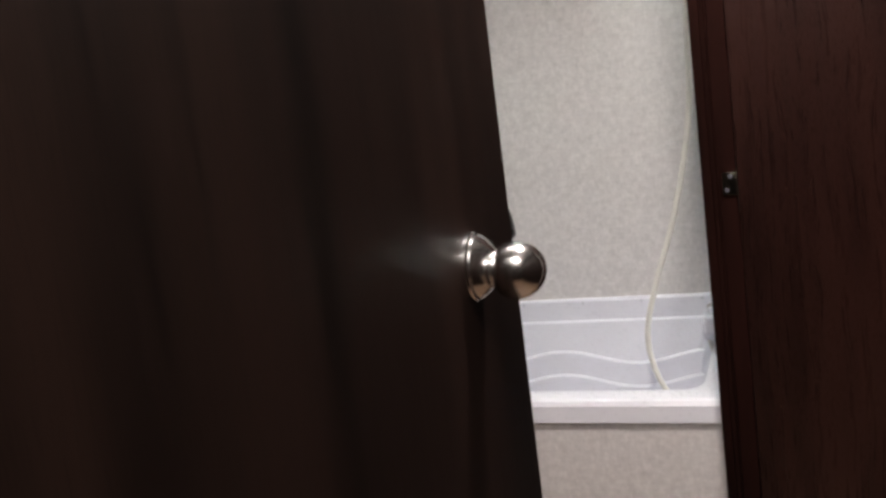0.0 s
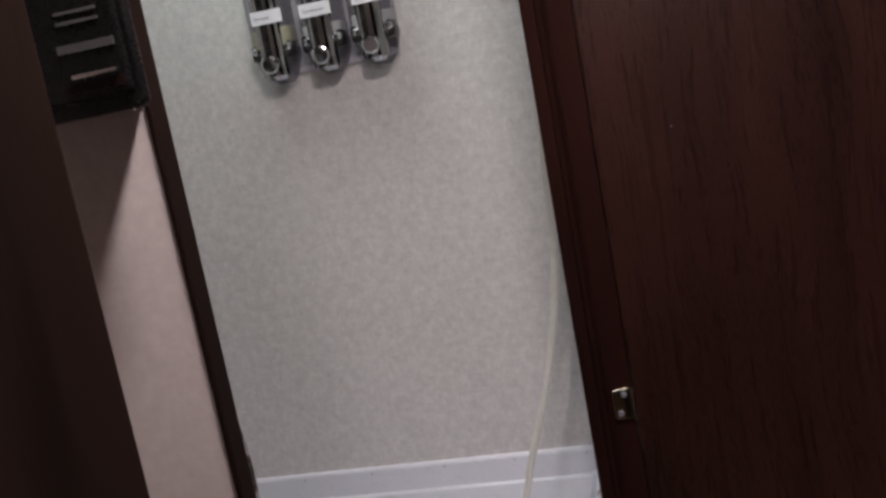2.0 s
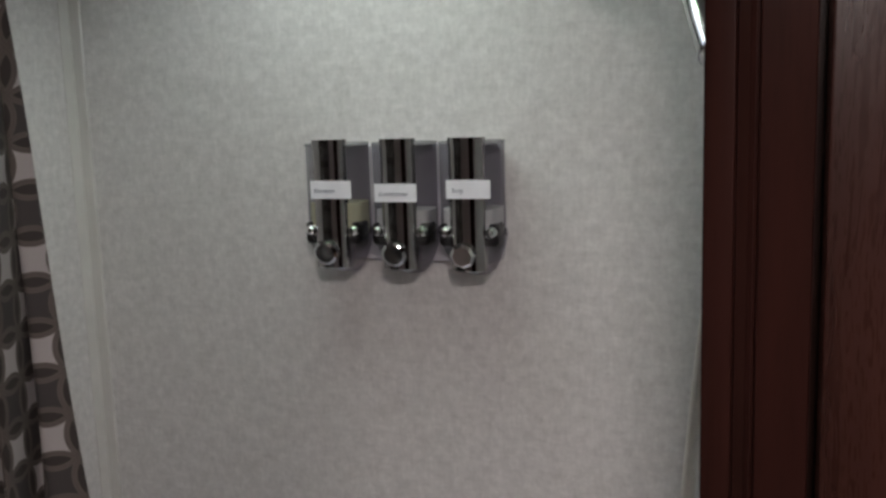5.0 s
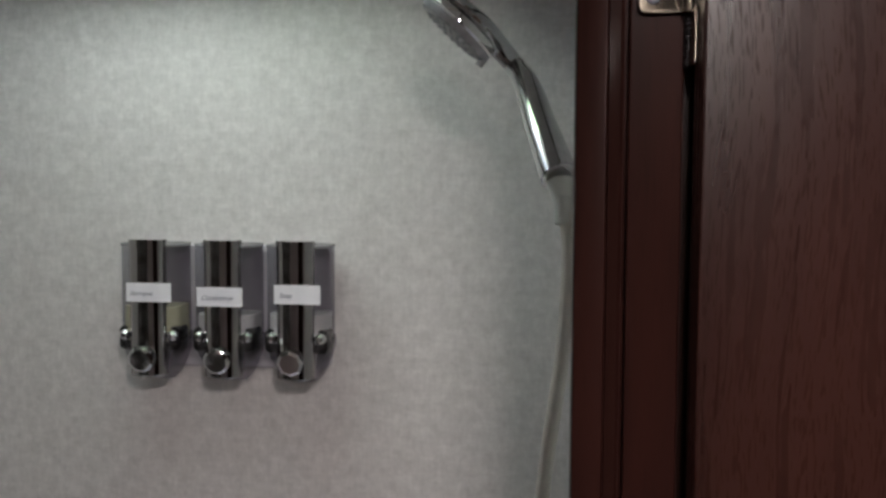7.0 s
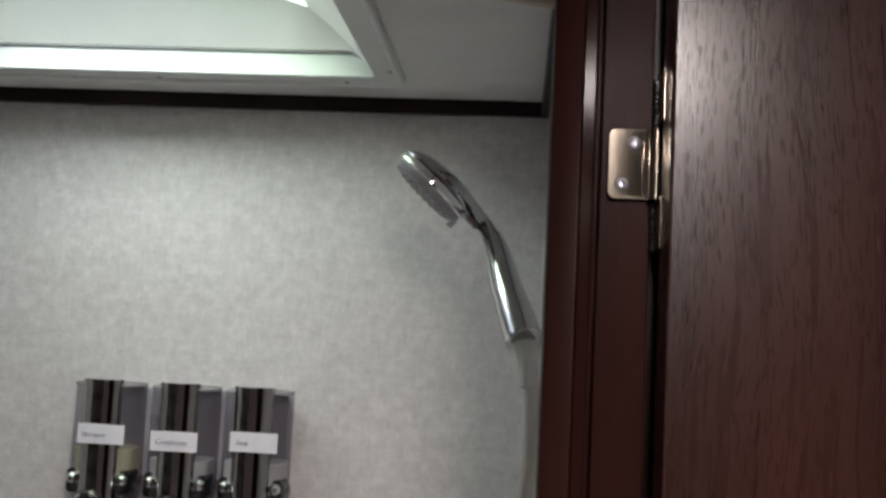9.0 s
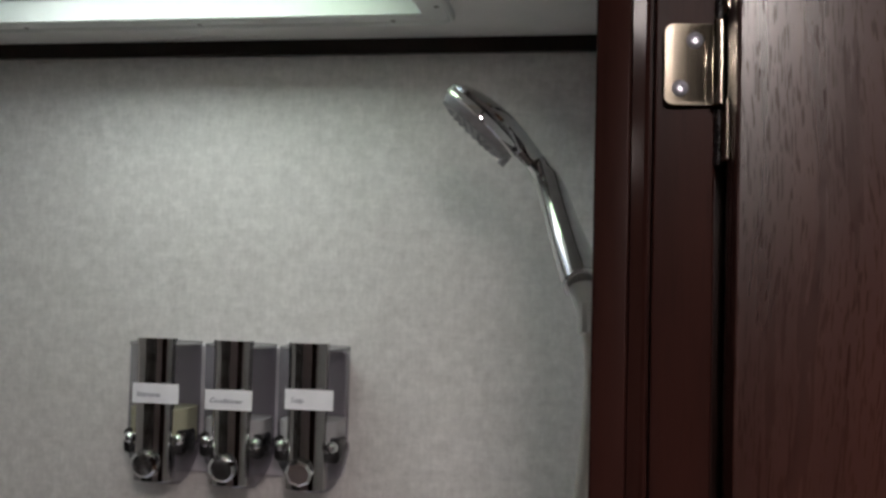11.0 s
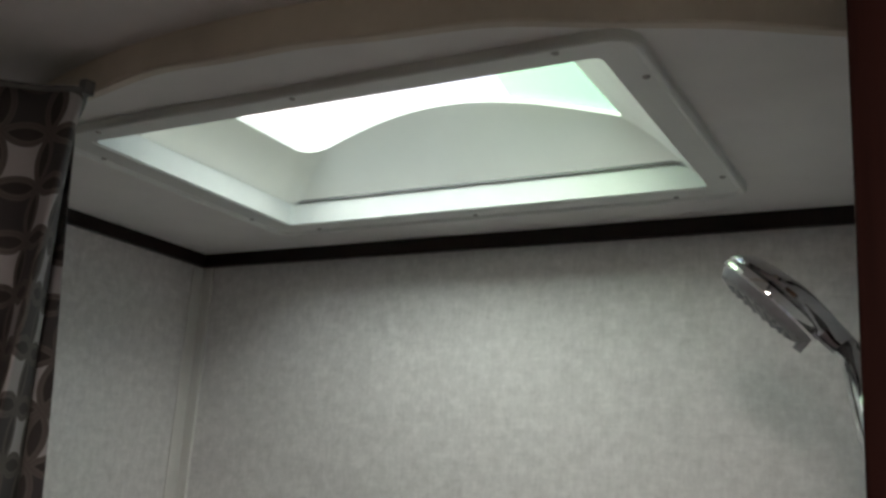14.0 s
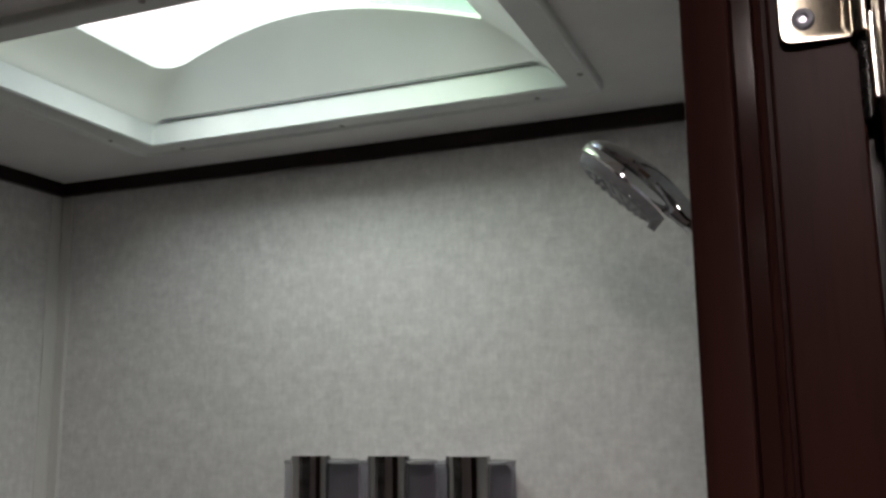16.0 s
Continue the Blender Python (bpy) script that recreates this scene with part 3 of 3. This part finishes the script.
# ---- tub ----
def make_tub():
    tub = thing("bathtub", (-0.49, 2.0, 0), "white moulded plastic bathtub with a ribbed back panel", "bathtub")
    x0, x1, y0, y1, top = LEFT_X + 0.002, RIGHT_X - 0.002, 1.714, WALL_Y - 0.002, 0.512
    # basin and rim as one shell
    rings = [(0.0, 0.0, 0.468, 0.004), (0.0, 0.0, 0.500, 0.010), (0.006, 0.004, 0.509, 0.014), (0.016, 0.010, top, 0.02), (0.050, 0.060, top - 0.002, 0.05), (0.060, 0.072, top - 0.010, 0.06), (0.075, 0.085, 0.40, 0.08), (0.10, 0.11, 0.20, 0.09), (0.14, 0.15, 0.15, 0.10)]
    bm, loops = bmesh.new(), []
    for dx, dy, z, r in rings:
        back = min(dy, 0.007)
        loops.append([bm.verts.new((x, y, z)) for x, y in rounded(x0 + dx, x1 - dx, y0 + dy, y1 - back, r, 8)])
    for a, b in zip(loops, loops[1:]):
        for k in range(len(a)):
            bm.faces.new((a[k], a[(k + 1) % len(a)], b[(k + 1) % len(a)], b[k]))
    bm.faces.new(loops[-1])
    part("basin", bm, M_ABS, tub, "white basin with a rolled rim")
    # back panel with an overhanging top band and two wavy ribs
    part("back_panel", prism([(WALL_Y - 0.017, 0.152), (WALL_Y - 0.017, 0.4970), (WALL_Y - 0.0160, 0.4995), (WALL_Y - 0.0110, 0.5035), (WALL_Y - 0.0030, 0.5035), (WALL_Y - 0.0030, 0.152)], "x", x0, x1), M_ABS, tub)
    part("top_band", prism([(WALL_Y - 0.0105, 0.5505), (WALL_Y - 0.0085, 0.5540), (WALL_Y - 0.0040, 0.5565), (WALL_Y, 0.5565), (WALL_Y, 0.500), (WALL_Y - 0.0105, 0.500)], "x", x0, x1), M_ABS, tub)
    for n, z in enumerate((0.411, 0.353)):
        xs = [x0 + (x1 - x0) * k / 60 for k in range(61)]
        line = [(x, z + 0.016 * math.sin(math.tau * (x + 0.534) / 0.37)) for x in xs]
        out = WALL_Y - 0.017 - 0.008 * (n + 1)
        bm, rows = bmesh.new(), []
        for x, top_z in line:
            rows.append([bm.verts.new(p) for p in ((x, out + 0.010, top_z + 0.0022), (x, out + 0.007, top_z + 0.0012), (x, out + 0.003, top_z), (x, out, top_z - 0.0025), (x, out, 0.152), (x, out + 0.011, 0.152))])
        for p, q in zip(rows, rows[1:]):
            for i in range(6):
                bm.faces.new((p[i], p[(i + 1) % 6], q[(i + 1) % 6], q[i]))
        bm.faces.new(rows[0])
        bm.faces.new(rows[-1])
        part("wave_step", bm, M_ABS, tub, "moulded wavy step")
    for x in (-0.82, -0.676, -0.531, -0.380, -0.237, -0.095):
        screw((x, WALL_Y - 0.0100, 0.546), (0, -1, 0), 0.0022, tub, M_STEEL)
    return tub


make_tub()
solid("wall_tub_apron", box(LEFT_X, RIGHT_X, 1.722, 1.738, 0, 0.4675), M_PAPER, "beige papered apron below the tub rim", "wall", "structure")


# ---- shower set ----
def make_shower():
    holder = thing("shower_holder", (RIGHT_X, 1.895, 1.60), "white plastic bracket holding the hand shower on the wall", "bracket")
    part("wall_plate", lathe((RIGHT_X, 1.895, 1.592), (-1, 0, 0), ((0, 0), (0, 0.016), (0.004, 0.016), (0.006, 0.012), (0.010, 0.0115), (0.010, 0)), 24), M_HOSE, holder)
    part("cradle", tube([(-0.015, 1.870, 1.572), (-0.0190, 1.880, 1.594)], [0.0066, 0.0105], 20), M_SKY, holder)
    hs = thing("hand_shower", (-0.0205, 1.886, 1.605), "chrome hand shower with a grey spray face, tilted downwards", "shower head")
    # round head, nearly flat, growing out of the handle; its face looks into the tub
    along = Vector((-0.736, -0.03, 0.676)).normalized()
    axis = Vector((-0.66, -0.06, -0.73))
    axis = (axis - along * axis.dot(along)).normalized()
    centre = Vector((-0.110, 2.0105, 1.7405))
    path = smooth_path([(-0.0190, 1.881, 1.597), (-0.0342, 1.921, 1.6385), (-0.0468, 1.966, 1.675), centre - along * 0.066 - axis * 0.003, centre - along * 0.044 - axis * 0.006, centre - along * 0.018 - axis * 0.008, centre + along * 0.012 - axis * 0.0055, centre + along * 0.030 - axis * 0.003, centre + along * 0.0425 - axis * 0.000], 7)
    bm, rings = bmesh.new(), []
    for i, p in enumerate(path):
        d = (path[min(i + 1, len(path) - 1)] - path[max(i - 1, 0)]).normalized()
        nrm = (-axis + d * axis.dot(d)).normalized()
        side = d.cross(nrm)
        g = i / (len(path) - 1)
        handle_r = 0.0154 - 0.0062 * min(1, g / 0.42) ** 1.1
        u = (p - centre).dot(along) / 0.0425
        disc = math.sqrt(max(0.0, 1 - u * u)) * 0.0415 if u > -1 else 0.0
        blend = max(0.0, min(1.0, (u + 1.45) / 1.1))
        wide, thick = max(handle_r * (1 - blend * 0.25), disc), handle_r * (1 - blend) + blend * (0.0112 * math.sqrt(max(0.02, 1 - max(0.0, u) ** 2.6)))
        rings.append([bm.verts.new(p + side * wide * math.cos(k * math.tau / 28) + nrm * thick * math.sin(k * math.tau / 28)) for k in range(28)])
    for p, q in zip(rings, rings[1:]):
        for k in range(28):
            bm.faces.new((p[k], p[(k + 1) % 28], q[(k + 1) % 28], q[k]))
    bm.faces.new(rings[0][::-1])
    bm.faces.new(rings[-1])
    part("handle", bm, M_HEADCHROME, hs, "curved chrome handle swelling into the head")
    part("handle_ring", lathe(path[0] - (path[1] - path[0]).normalized() * 0.002, path[1] - path[0], ((0, 0), (0, 0.0142), (0.003, 0.0152), (0.005, 0.0148), (0.005, 0)), 24), M_CHROME, hs)
    bm = lathe(centre, axis, ((-0.003, 0), (-0.003, 0.0385), (-0.001, 0.0418), (0.0020, 0.0430), (0.0052, 0.0430), (0.0068, 0.0412), (0.0068, 0)), 48)
    part("head", bm, M_CHROME, hs, "chrome rim of the head")
    part("spray_face", lathe(centre + axis * 0.0066, axis, ((0, 0), (0, 0.0405), (0.003, 0.0395), (0.0062, 0.0370), (0.0080, 0.0335), (0.0085, 0)), 36), M_HEADFACE, hs, "grey rubber spray face")
    d, a, b = frame_of(axis)
    for rr, count in ((0.010, 8), (0.019, 14), (0.028, 20), (0.036, 26)):
        for k in range(count):
            ang = math.tau * k / count
            p = centre + axis * (0.0144 if rr < 0.03 else 0.0122) + (a * math.cos(ang) + b * math.sin(ang)) * rr
            part("nozzle", lathe(p, axis, ((0, 0.0021), (0.0012, 0.0019), (0.0018, 0.0)), 8), M_HEADFACE, hs)
    p = centre + axis * 0.010 - along * 0.037
    part("spray_lever", tube([p, p + axis * 0.009 - along * 0.001], [0.0040, 0.0034], 10), M_HEADFACE, hs)
    # hose
    hose = thing("shower_hose", (-0.015, 1.872, 1.575), "cream ribbed vinyl shower hose hanging in a loop", "hose")
    run = smooth_path([(-0.0148, 1.870, 1.574), (-0.0108, 1.868, 1.545), (-0.0122, 1.869, 1.49), (-0.0170, 1.872, 1.44), (-0.0262, 1.882, 1.37), (-0.041, 1.918, 1.22), (-0.060, 1.985, 1.00), (-0.108, 2.03, 0.80), (-0.165, 2.065, 0.64), (-0.193, 2.08, 0.53), (-0.182, 2.085, 0.44), (-0.145, 2.085, 0.37), (-0.095, 2.08, 0.33), (-0.055, 2.075, 0.37), (-0.052, 2.070, 0.46), (-0.063, 2.065, 0.524)], 14)
    part("tube", tube(run, [0.0060 + 0.0002 * (i % 2) for i in range(len(run))], 14), M_HOSE, hose)
    part("nut", cyl((-0.0152, 1.8725, 1.583), (-0.0147, 1.8695, 1.560), 0.0076, 12), M_SKY, hose)
    faucet = thing("tub_faucet", (RIGHT_X, 2.06, 0.56), "white plastic tub faucet on the end wall", "faucet")
    part("body", box(-0.066, RIGHT_X, 1.995, 2.125, 0.545, 0.588, 0.008), M_ABS, faucet)
    part("spout", box(-0.076, -0.050, 2.05, 2.08, 0.520, 0.560, 0.006), M_ABS, faucet)
    for y in (2.015, 2.105):
        part("handle", lathe((-0.044, y, 0.588), (0, 0, 1), ((0, 0), (0, 0.013), (0.004, 0.015), (0.016, 0.016), (0.020, 0.012), (0.020, 0)), 20), M_CHROME, faucet, "small chrome turning handle")


make_shower()


# ---- soap dispenser ----
def text_curve(words, at, size, parent, mat):
    cu = bpy.data.curves.new("writing", "FONT")
    cu.body, cu.size, cu.extrude, cu.shear = words, size, 0.0001, 0.25
    ob = new("writing", cu)
    ob.parent = parent
    ob.matrix_local = pose(*(Vector(at) - origin_of(parent)), 90, 0, 0)
    cu.materials.append(mat)
    return ob


def make_dispenser():
    d = thing("soap_dispenser", (-0.441, WALL_Y, 1.43), "wall-mounted triple soap dispenser in chrome and smoked plastic with paper labels", "soap dispenser")
    back = WALL_Y
    part("backplate", prism(rounded(-0.563, -0.309, 1.352, 1.512, 0.012), "y", back - 0.014, back, 0.002), M_BACKPLATE, d, "grey plastic backplate")
    for x in (-0.479, -0.386):
        screw((x, back - 0.0145, 1.366), (0, -1, 0), 0.004, d, M_STEEL)
    fills = ((1.437, M_SHAMPOO), (1.428, M_LOTION), (1.430, M_LOTION))
    for i, x in enumerate((-0.5295, -0.4325, -0.3395)):
        y0, y1 = back - 0.074, back - 0.0145
        cell = part("chamber", prism(rounded(x - 0.0400, x + 0.0395, y0, y1, 0.018), "z", 1.392, 1.5125), M_SMOKE, d, "smoked see-through chamber")
        part("lid", prism(rounded(x - 0.0407, x + 0.0402, y0 - 0.001, y1, 0.018), "z", 1.5127, 1.5165, 0.0012), M_LIDCLEAR, cell, "dark smoked lid")
        part("liquid", prism(rounded(x - 0.0365, x + 0.0365, y0 + 0.002, y1 - 0.002, 0.016), "z", 1.394, fills[i][0]), fills[i][1], cell, "soap showing through the chamber")
        # chrome column on the front
        prof = [(x + 0.0240 * math.cos(radians(a)), y0 + 0.004 - 0.015 * math.sin(radians(a))) for a in range(0, 181, 15)]
        part("column", prism(prof, "z", 1.352, 1.5205), M_COLUMN, d, "chrome front column")
        cap = [(x + 0.0250 * math.cos(radians(a)), y0 + 0.004 - 0.0160 * math.sin(radians(a))) for a in range(0, 181, 15)]
        part("column_cap", prism(cap, "z", 1.5110, 1.5220), M_COLUMN, d, "polished cap on the column")
        # pump foot, tapering to the bottom
        bm, loops = bmesh.new(), []
        for z, w, dep in ((1.400, 0.040, 0.072), (1.392, 0.041, 0.073), (1.376, 0.037, 0.070), (1.360, 0.031, 0.062), (1.347, 0.024, 0.050), (1.339, 0.014, 0.034)):
            loops.append([bm.verts.new((px, py, z)) for px, py in rounded(x - w, x + w, back - dep, back - 0.0145, min(w, 0.016) * 0.9)])
        for a, b in zip(loops, loops[1:]):
            for k in range(len(a)):
                bm.faces.new((a[k], a[(k + 1) % len(a)], b[(k + 1) % len(a)], b[k]))
        bm.faces.new(loops[0])
        bm.faces.new(loops[-1])
        part("pump_foot", bm, M_SMOKE, d, "smoked pump housing")
        part("pump", lathe((x, back - 0.045, 1.345), (0, 0, 1), ((0, 0), (0, 0.012), (0.01, 0.019), (0.046, 0.019), (0.05, 0.012), (0.05, 0)), 24), M_CHROME, d)
        # push button, a bevelled disc leaning down
        ax = Vector((0, -0.93, -0.22))
        part("button", lathe((x - 0.002, back - 0.076, 1.377), ax, ((0, 0), (0, 0.0155), (0.013, 0.0172), (0.017, 0.0165), (0.019, 0.013), (0.0185, 0)), 8 if i == 2 else 28), M_CHROME, d, "chrome push button")
        for s in (-1, 1):
            part("clip_housing", prism(rounded(x + s * 0.031 - 0.009, x + s * 0.031 + 0.009, 1.382, 1.412, 0.006), "y", back - 0.070, back - 0.040, 0.002), M_BLACK, d)
            part("side_clip", lathe((x + s * 0.031, back - 0.069, 1.401), (0, -1, 0), ((0, 0), (0, 0.0078), (0.003, 0.0076), (0.006, 0.0062), (0.0085, 0.0036), (0.0095, 0)), 18), M_CHROME, d, "small chrome side clip")
        zl = (1.4685, 1.4645, 1.4690)[i]
        lx = x + (0.007, 0.001, 0.006)[i]
        lab = part("label", prism([(lx - 0.029 + 0.058 * k / 10, y0 - 0.0125 - 0.0006 * math.sin(k)) for k in range(11)] + [(lx + 0.029 - 0.058 * k / 10, y0 - 0.0118 - 0.0006 * math.sin(10 - k)) for k in range(11)], "z", zl - 0.0235, zl), M_PAPERLABEL, d, "white paper label with handwriting")
        text_curve(("Shampoo", "Conditioner", "Soap")[i], (lx - (0.024, 0.023, 0.022)[i], y0 - 0.0133, zl - 0.0155), (0.0080, 0.0082, 0.0080)[i], lab, M_INK)
    return d


make_dispenser()


# ---- doors ----
def make_hinge(z, door):
    leaf = prism(rounded(0.0170, 0.0400, z - 0.018, z + 0.018, 0.004), "y", 1.5925, 1.5945, 0.0005)
    for v in leaf.verts:
        v.co.y += (v.co.x - 0.0165) * 0.09
    h = part("hinge", leaf, M_BRASS, door, "brushed nickel surface hinge leaf")
    screw((0.0300, 1.5937, z + 0.0105), (0, -1, 0), 0.0036, h, M_STEEL)
    screw((0.0240, 1.5932, z - 0.0105), (0, -1, 0), 0.0036, h, M_STEEL)
    part("knuckle", cyl((0.0408, 1.5915, z - 0.0185), (0.0408, 1.5915, z + 0.0185), 0.0036, 24, 0.0005), M_BRASS, h)
    # outer knuckles are coloured black, unlike the nickel one in the middle
    for a, b in ((-0.044, -0.0185), (0.0185, 0.044)):
        part("knuckle", cyl((0.0408, 1.5955, z + a), (0.0408, 1.5955, z + b), 0.0022, 20, 0.0005), M_BLACK, h, "black knuckle")
        part("door_leaf", box(0.0408, 0.0424, 1.574, 1.592, z + a, z + b, 0.0005), M_BRASS, h)
    return h


# jamb: stop strip, groove and casing
stop = [(-0.012, 1.632), (-0.012, 1.5875), (-0.0112, 1.5866), (0.0022, 1.5842), (0.0030, 1.5850), (0.0034, 1.592), (0.0092, 1.592), (0.0092, 1.599), (0.0115, 1.600), (0.0115, 1.632)]
solid("trim_jamb_stop", prism(stop, "z", 0, CEIL, 0.0006), M_CASING, "dark walnut moulded door stop strip", "trim", "structure")
solid("trim_jamb_bead", prism([(0.0037, 1.5918), (0.0037, 1.5878), (0.0090, 1.5880), (0.0095, 1.5886), (0.0095, 1.5918)], "z", 0, CEIL), M_CASING_GLOSS, "polished dark walnut bead beside the door stop", "trim", "structure")
solid("trim_jamb_casing", box(0.0135, 0.0395, 1.597, 1.632, 0, CEIL, 0.0010), M_CASING, "dark walnut door casing with hinges", "trim", "structure")
# added dark strip; its colour gives the shade of the gap at the hinges
solid("trim_jamb_rear", box(0.0395, 0.0450, 1.603, 1.632, 0, CEIL), M_TRIM, "dark strip standing in for the shaded gap behind the door's hinges", "trim", "structure")
solid("trim_jamb_back", box(0.0115, 0.0135, 1.604, 1.630, 0, CEIL), M_CASING, "dark groove in the door casing", "trim", "structure")
door = thing("door_1", (0.35, 1.570, 0.02), "dark stained oak bathroom door folded flat against the wall", "door", kind="structure")
part("slab", box(0.0425, 0.66, 1.5555, 1.584, 0.02, 1.875, 0.0015), M_WOOD_OAK, door, "grained dark oak slab")
# tiny zinc-coloured disc standing in for a faint pale mark on the slab
part("pale_mark", cyl((0.119, 1.5556, 1.200), (0.119, 1.5547, 1.200), 0.0012, 10), M_STEEL, door)
for z in (1.690, 0.905, 0.20):
    make_hinge(z, door)

knob_door = thing("door_2", (-0.145, 0.6, 0.02), "dark walnut door standing open into the corridor, with a round knob", "door", kind="structure")
part("slab", box(-0.160, -0.132, 0.27, 0.926, 0.02, 1.875, 0.0015), M_WOOD, knob_door)
kx, ky, kz = -0.132, 0.800, 0.957
ball = [(0.0315 - 0.0238 * math.cos(math.pi * k / 24), 0.0238 * math.sin(math.pi * k / 24)) for k in range(4, 25)]
knob = part("knob", lathe((kx + 0.008, ky - 0.006, kz - 0.0035), (1, 0, 0), [(0, 0), (0, 0.0125), (0.008, 0.0115)] + ball, 48), M_NICKEL, knob_door, "satin nickel ball knob")
part("rose", lathe((kx, ky, kz), (1, 0, 0), ((0, 0), (0, 0.0285), (0.0035, 0.0285), (0.005, 0.0272), (0.0075, 0.0268), (0.013, 0.0225), (0.018, 0.0165), (0.021, 0.0132), (0.022, 0.0)), 48), M_NICKEL, knob, "stepped nickel rosette")
part("latch_bolt", prism([(0.9265, 0.950), (0.9365, 0.950), (0.9365, 0.958), (0.9265, 0.964)], "x", -0.151, -0.141, 0.001), M_NICKEL, knob_door)
part("latch_plate", box(-0.154, -0.138, 0.9255, 0.9272, 0.93, 0.985, 0.0004), M_NICKEL, knob_door)

catch = thing("door_catch", (-0.219, 1.178, 0.938), "black plastic door catch on the partition edge", "catch")
part("wedge", prism([(-0.219, 0.972), (-0.212, 0.962), (-0.206, 0.940), (-0.203, 0.919), (-0.2045, 0.914), (-0.219, 0.914)], "y", 1.170, 1.188, 0.001), M_BLACK, catch)


# ---- thermostat ----
def make_thermostat():
    t = thing("thermostat", (-0.26, 1.171, 1.335), "black plastic wall thermostat with vents and a slider", "thermostat")
    x0, x1, z0, z1 = -0.312, -0.198, 1.300, 1.384
    part("base", box(x0 + 0.02, -0.224, 1.134, 1.1705, z0 + 0.004, z1 - 0.008, 0.002), M_BLACK, t)
    shell = part("cover", prism(rounded(x0, x1, z0, z1, 0.006), "y", 1.1265, 1.1340, 0.0025), M_BLACK, t)
    part("face", prism(rounded(x0 + 0.006, x1 - 0.006, z0 + 0.010, z1 - 0.005, 0.004), "y", 1.1225, 1.1285, 0.002), M_BLACK, shell)
    for z in (1.356, 1.362):
        part("vent", box(-0.243, -0.215, 1.1217, 1.1227, z, z + 0.002), M_GREYBAR, t)
    # maker's mark as a plain bar
    part("mark", box(-0.246, -0.208, 1.1217, 1.1227, 1.3395, 1.3445), M_GREYBAR, t)
    part("slider", box(-0.240, -0.209, 1.1200, 1.1230, 1.3235, 1.3265, 0.0008), M_NICKEL, t)
    part("slot", box(-0.244, -0.206, 1.1218, 1.1227, 1.3155, 1.3215), M_TRIM, t)


make_thermostat()

# ---- oblong ceiling lamps ----
for lx, ly, watts in LAMP_SPOTS:
    lamp_thing = thing("ceiling_lamp", (lx, ly, CEIL), "oblong white ceiling lamp, switched on", "lamp", "corridor ceiling lamps")
    part("housing", prism(rounded(lx - 0.058, lx + 0.058, ly - 0.095, ly + 0.095, 0.02), "z", CEIL - 0.014, CEIL, 0.003), M_ABS, lamp_thing)
    part("diffuser", prism(rounded(lx - 0.045, lx + 0.045, ly - 0.080, ly + 0.080, 0.014), "z", CEIL - 0.024, CEIL - 0.0135, 0.003), M_GLOW, lamp_thing)
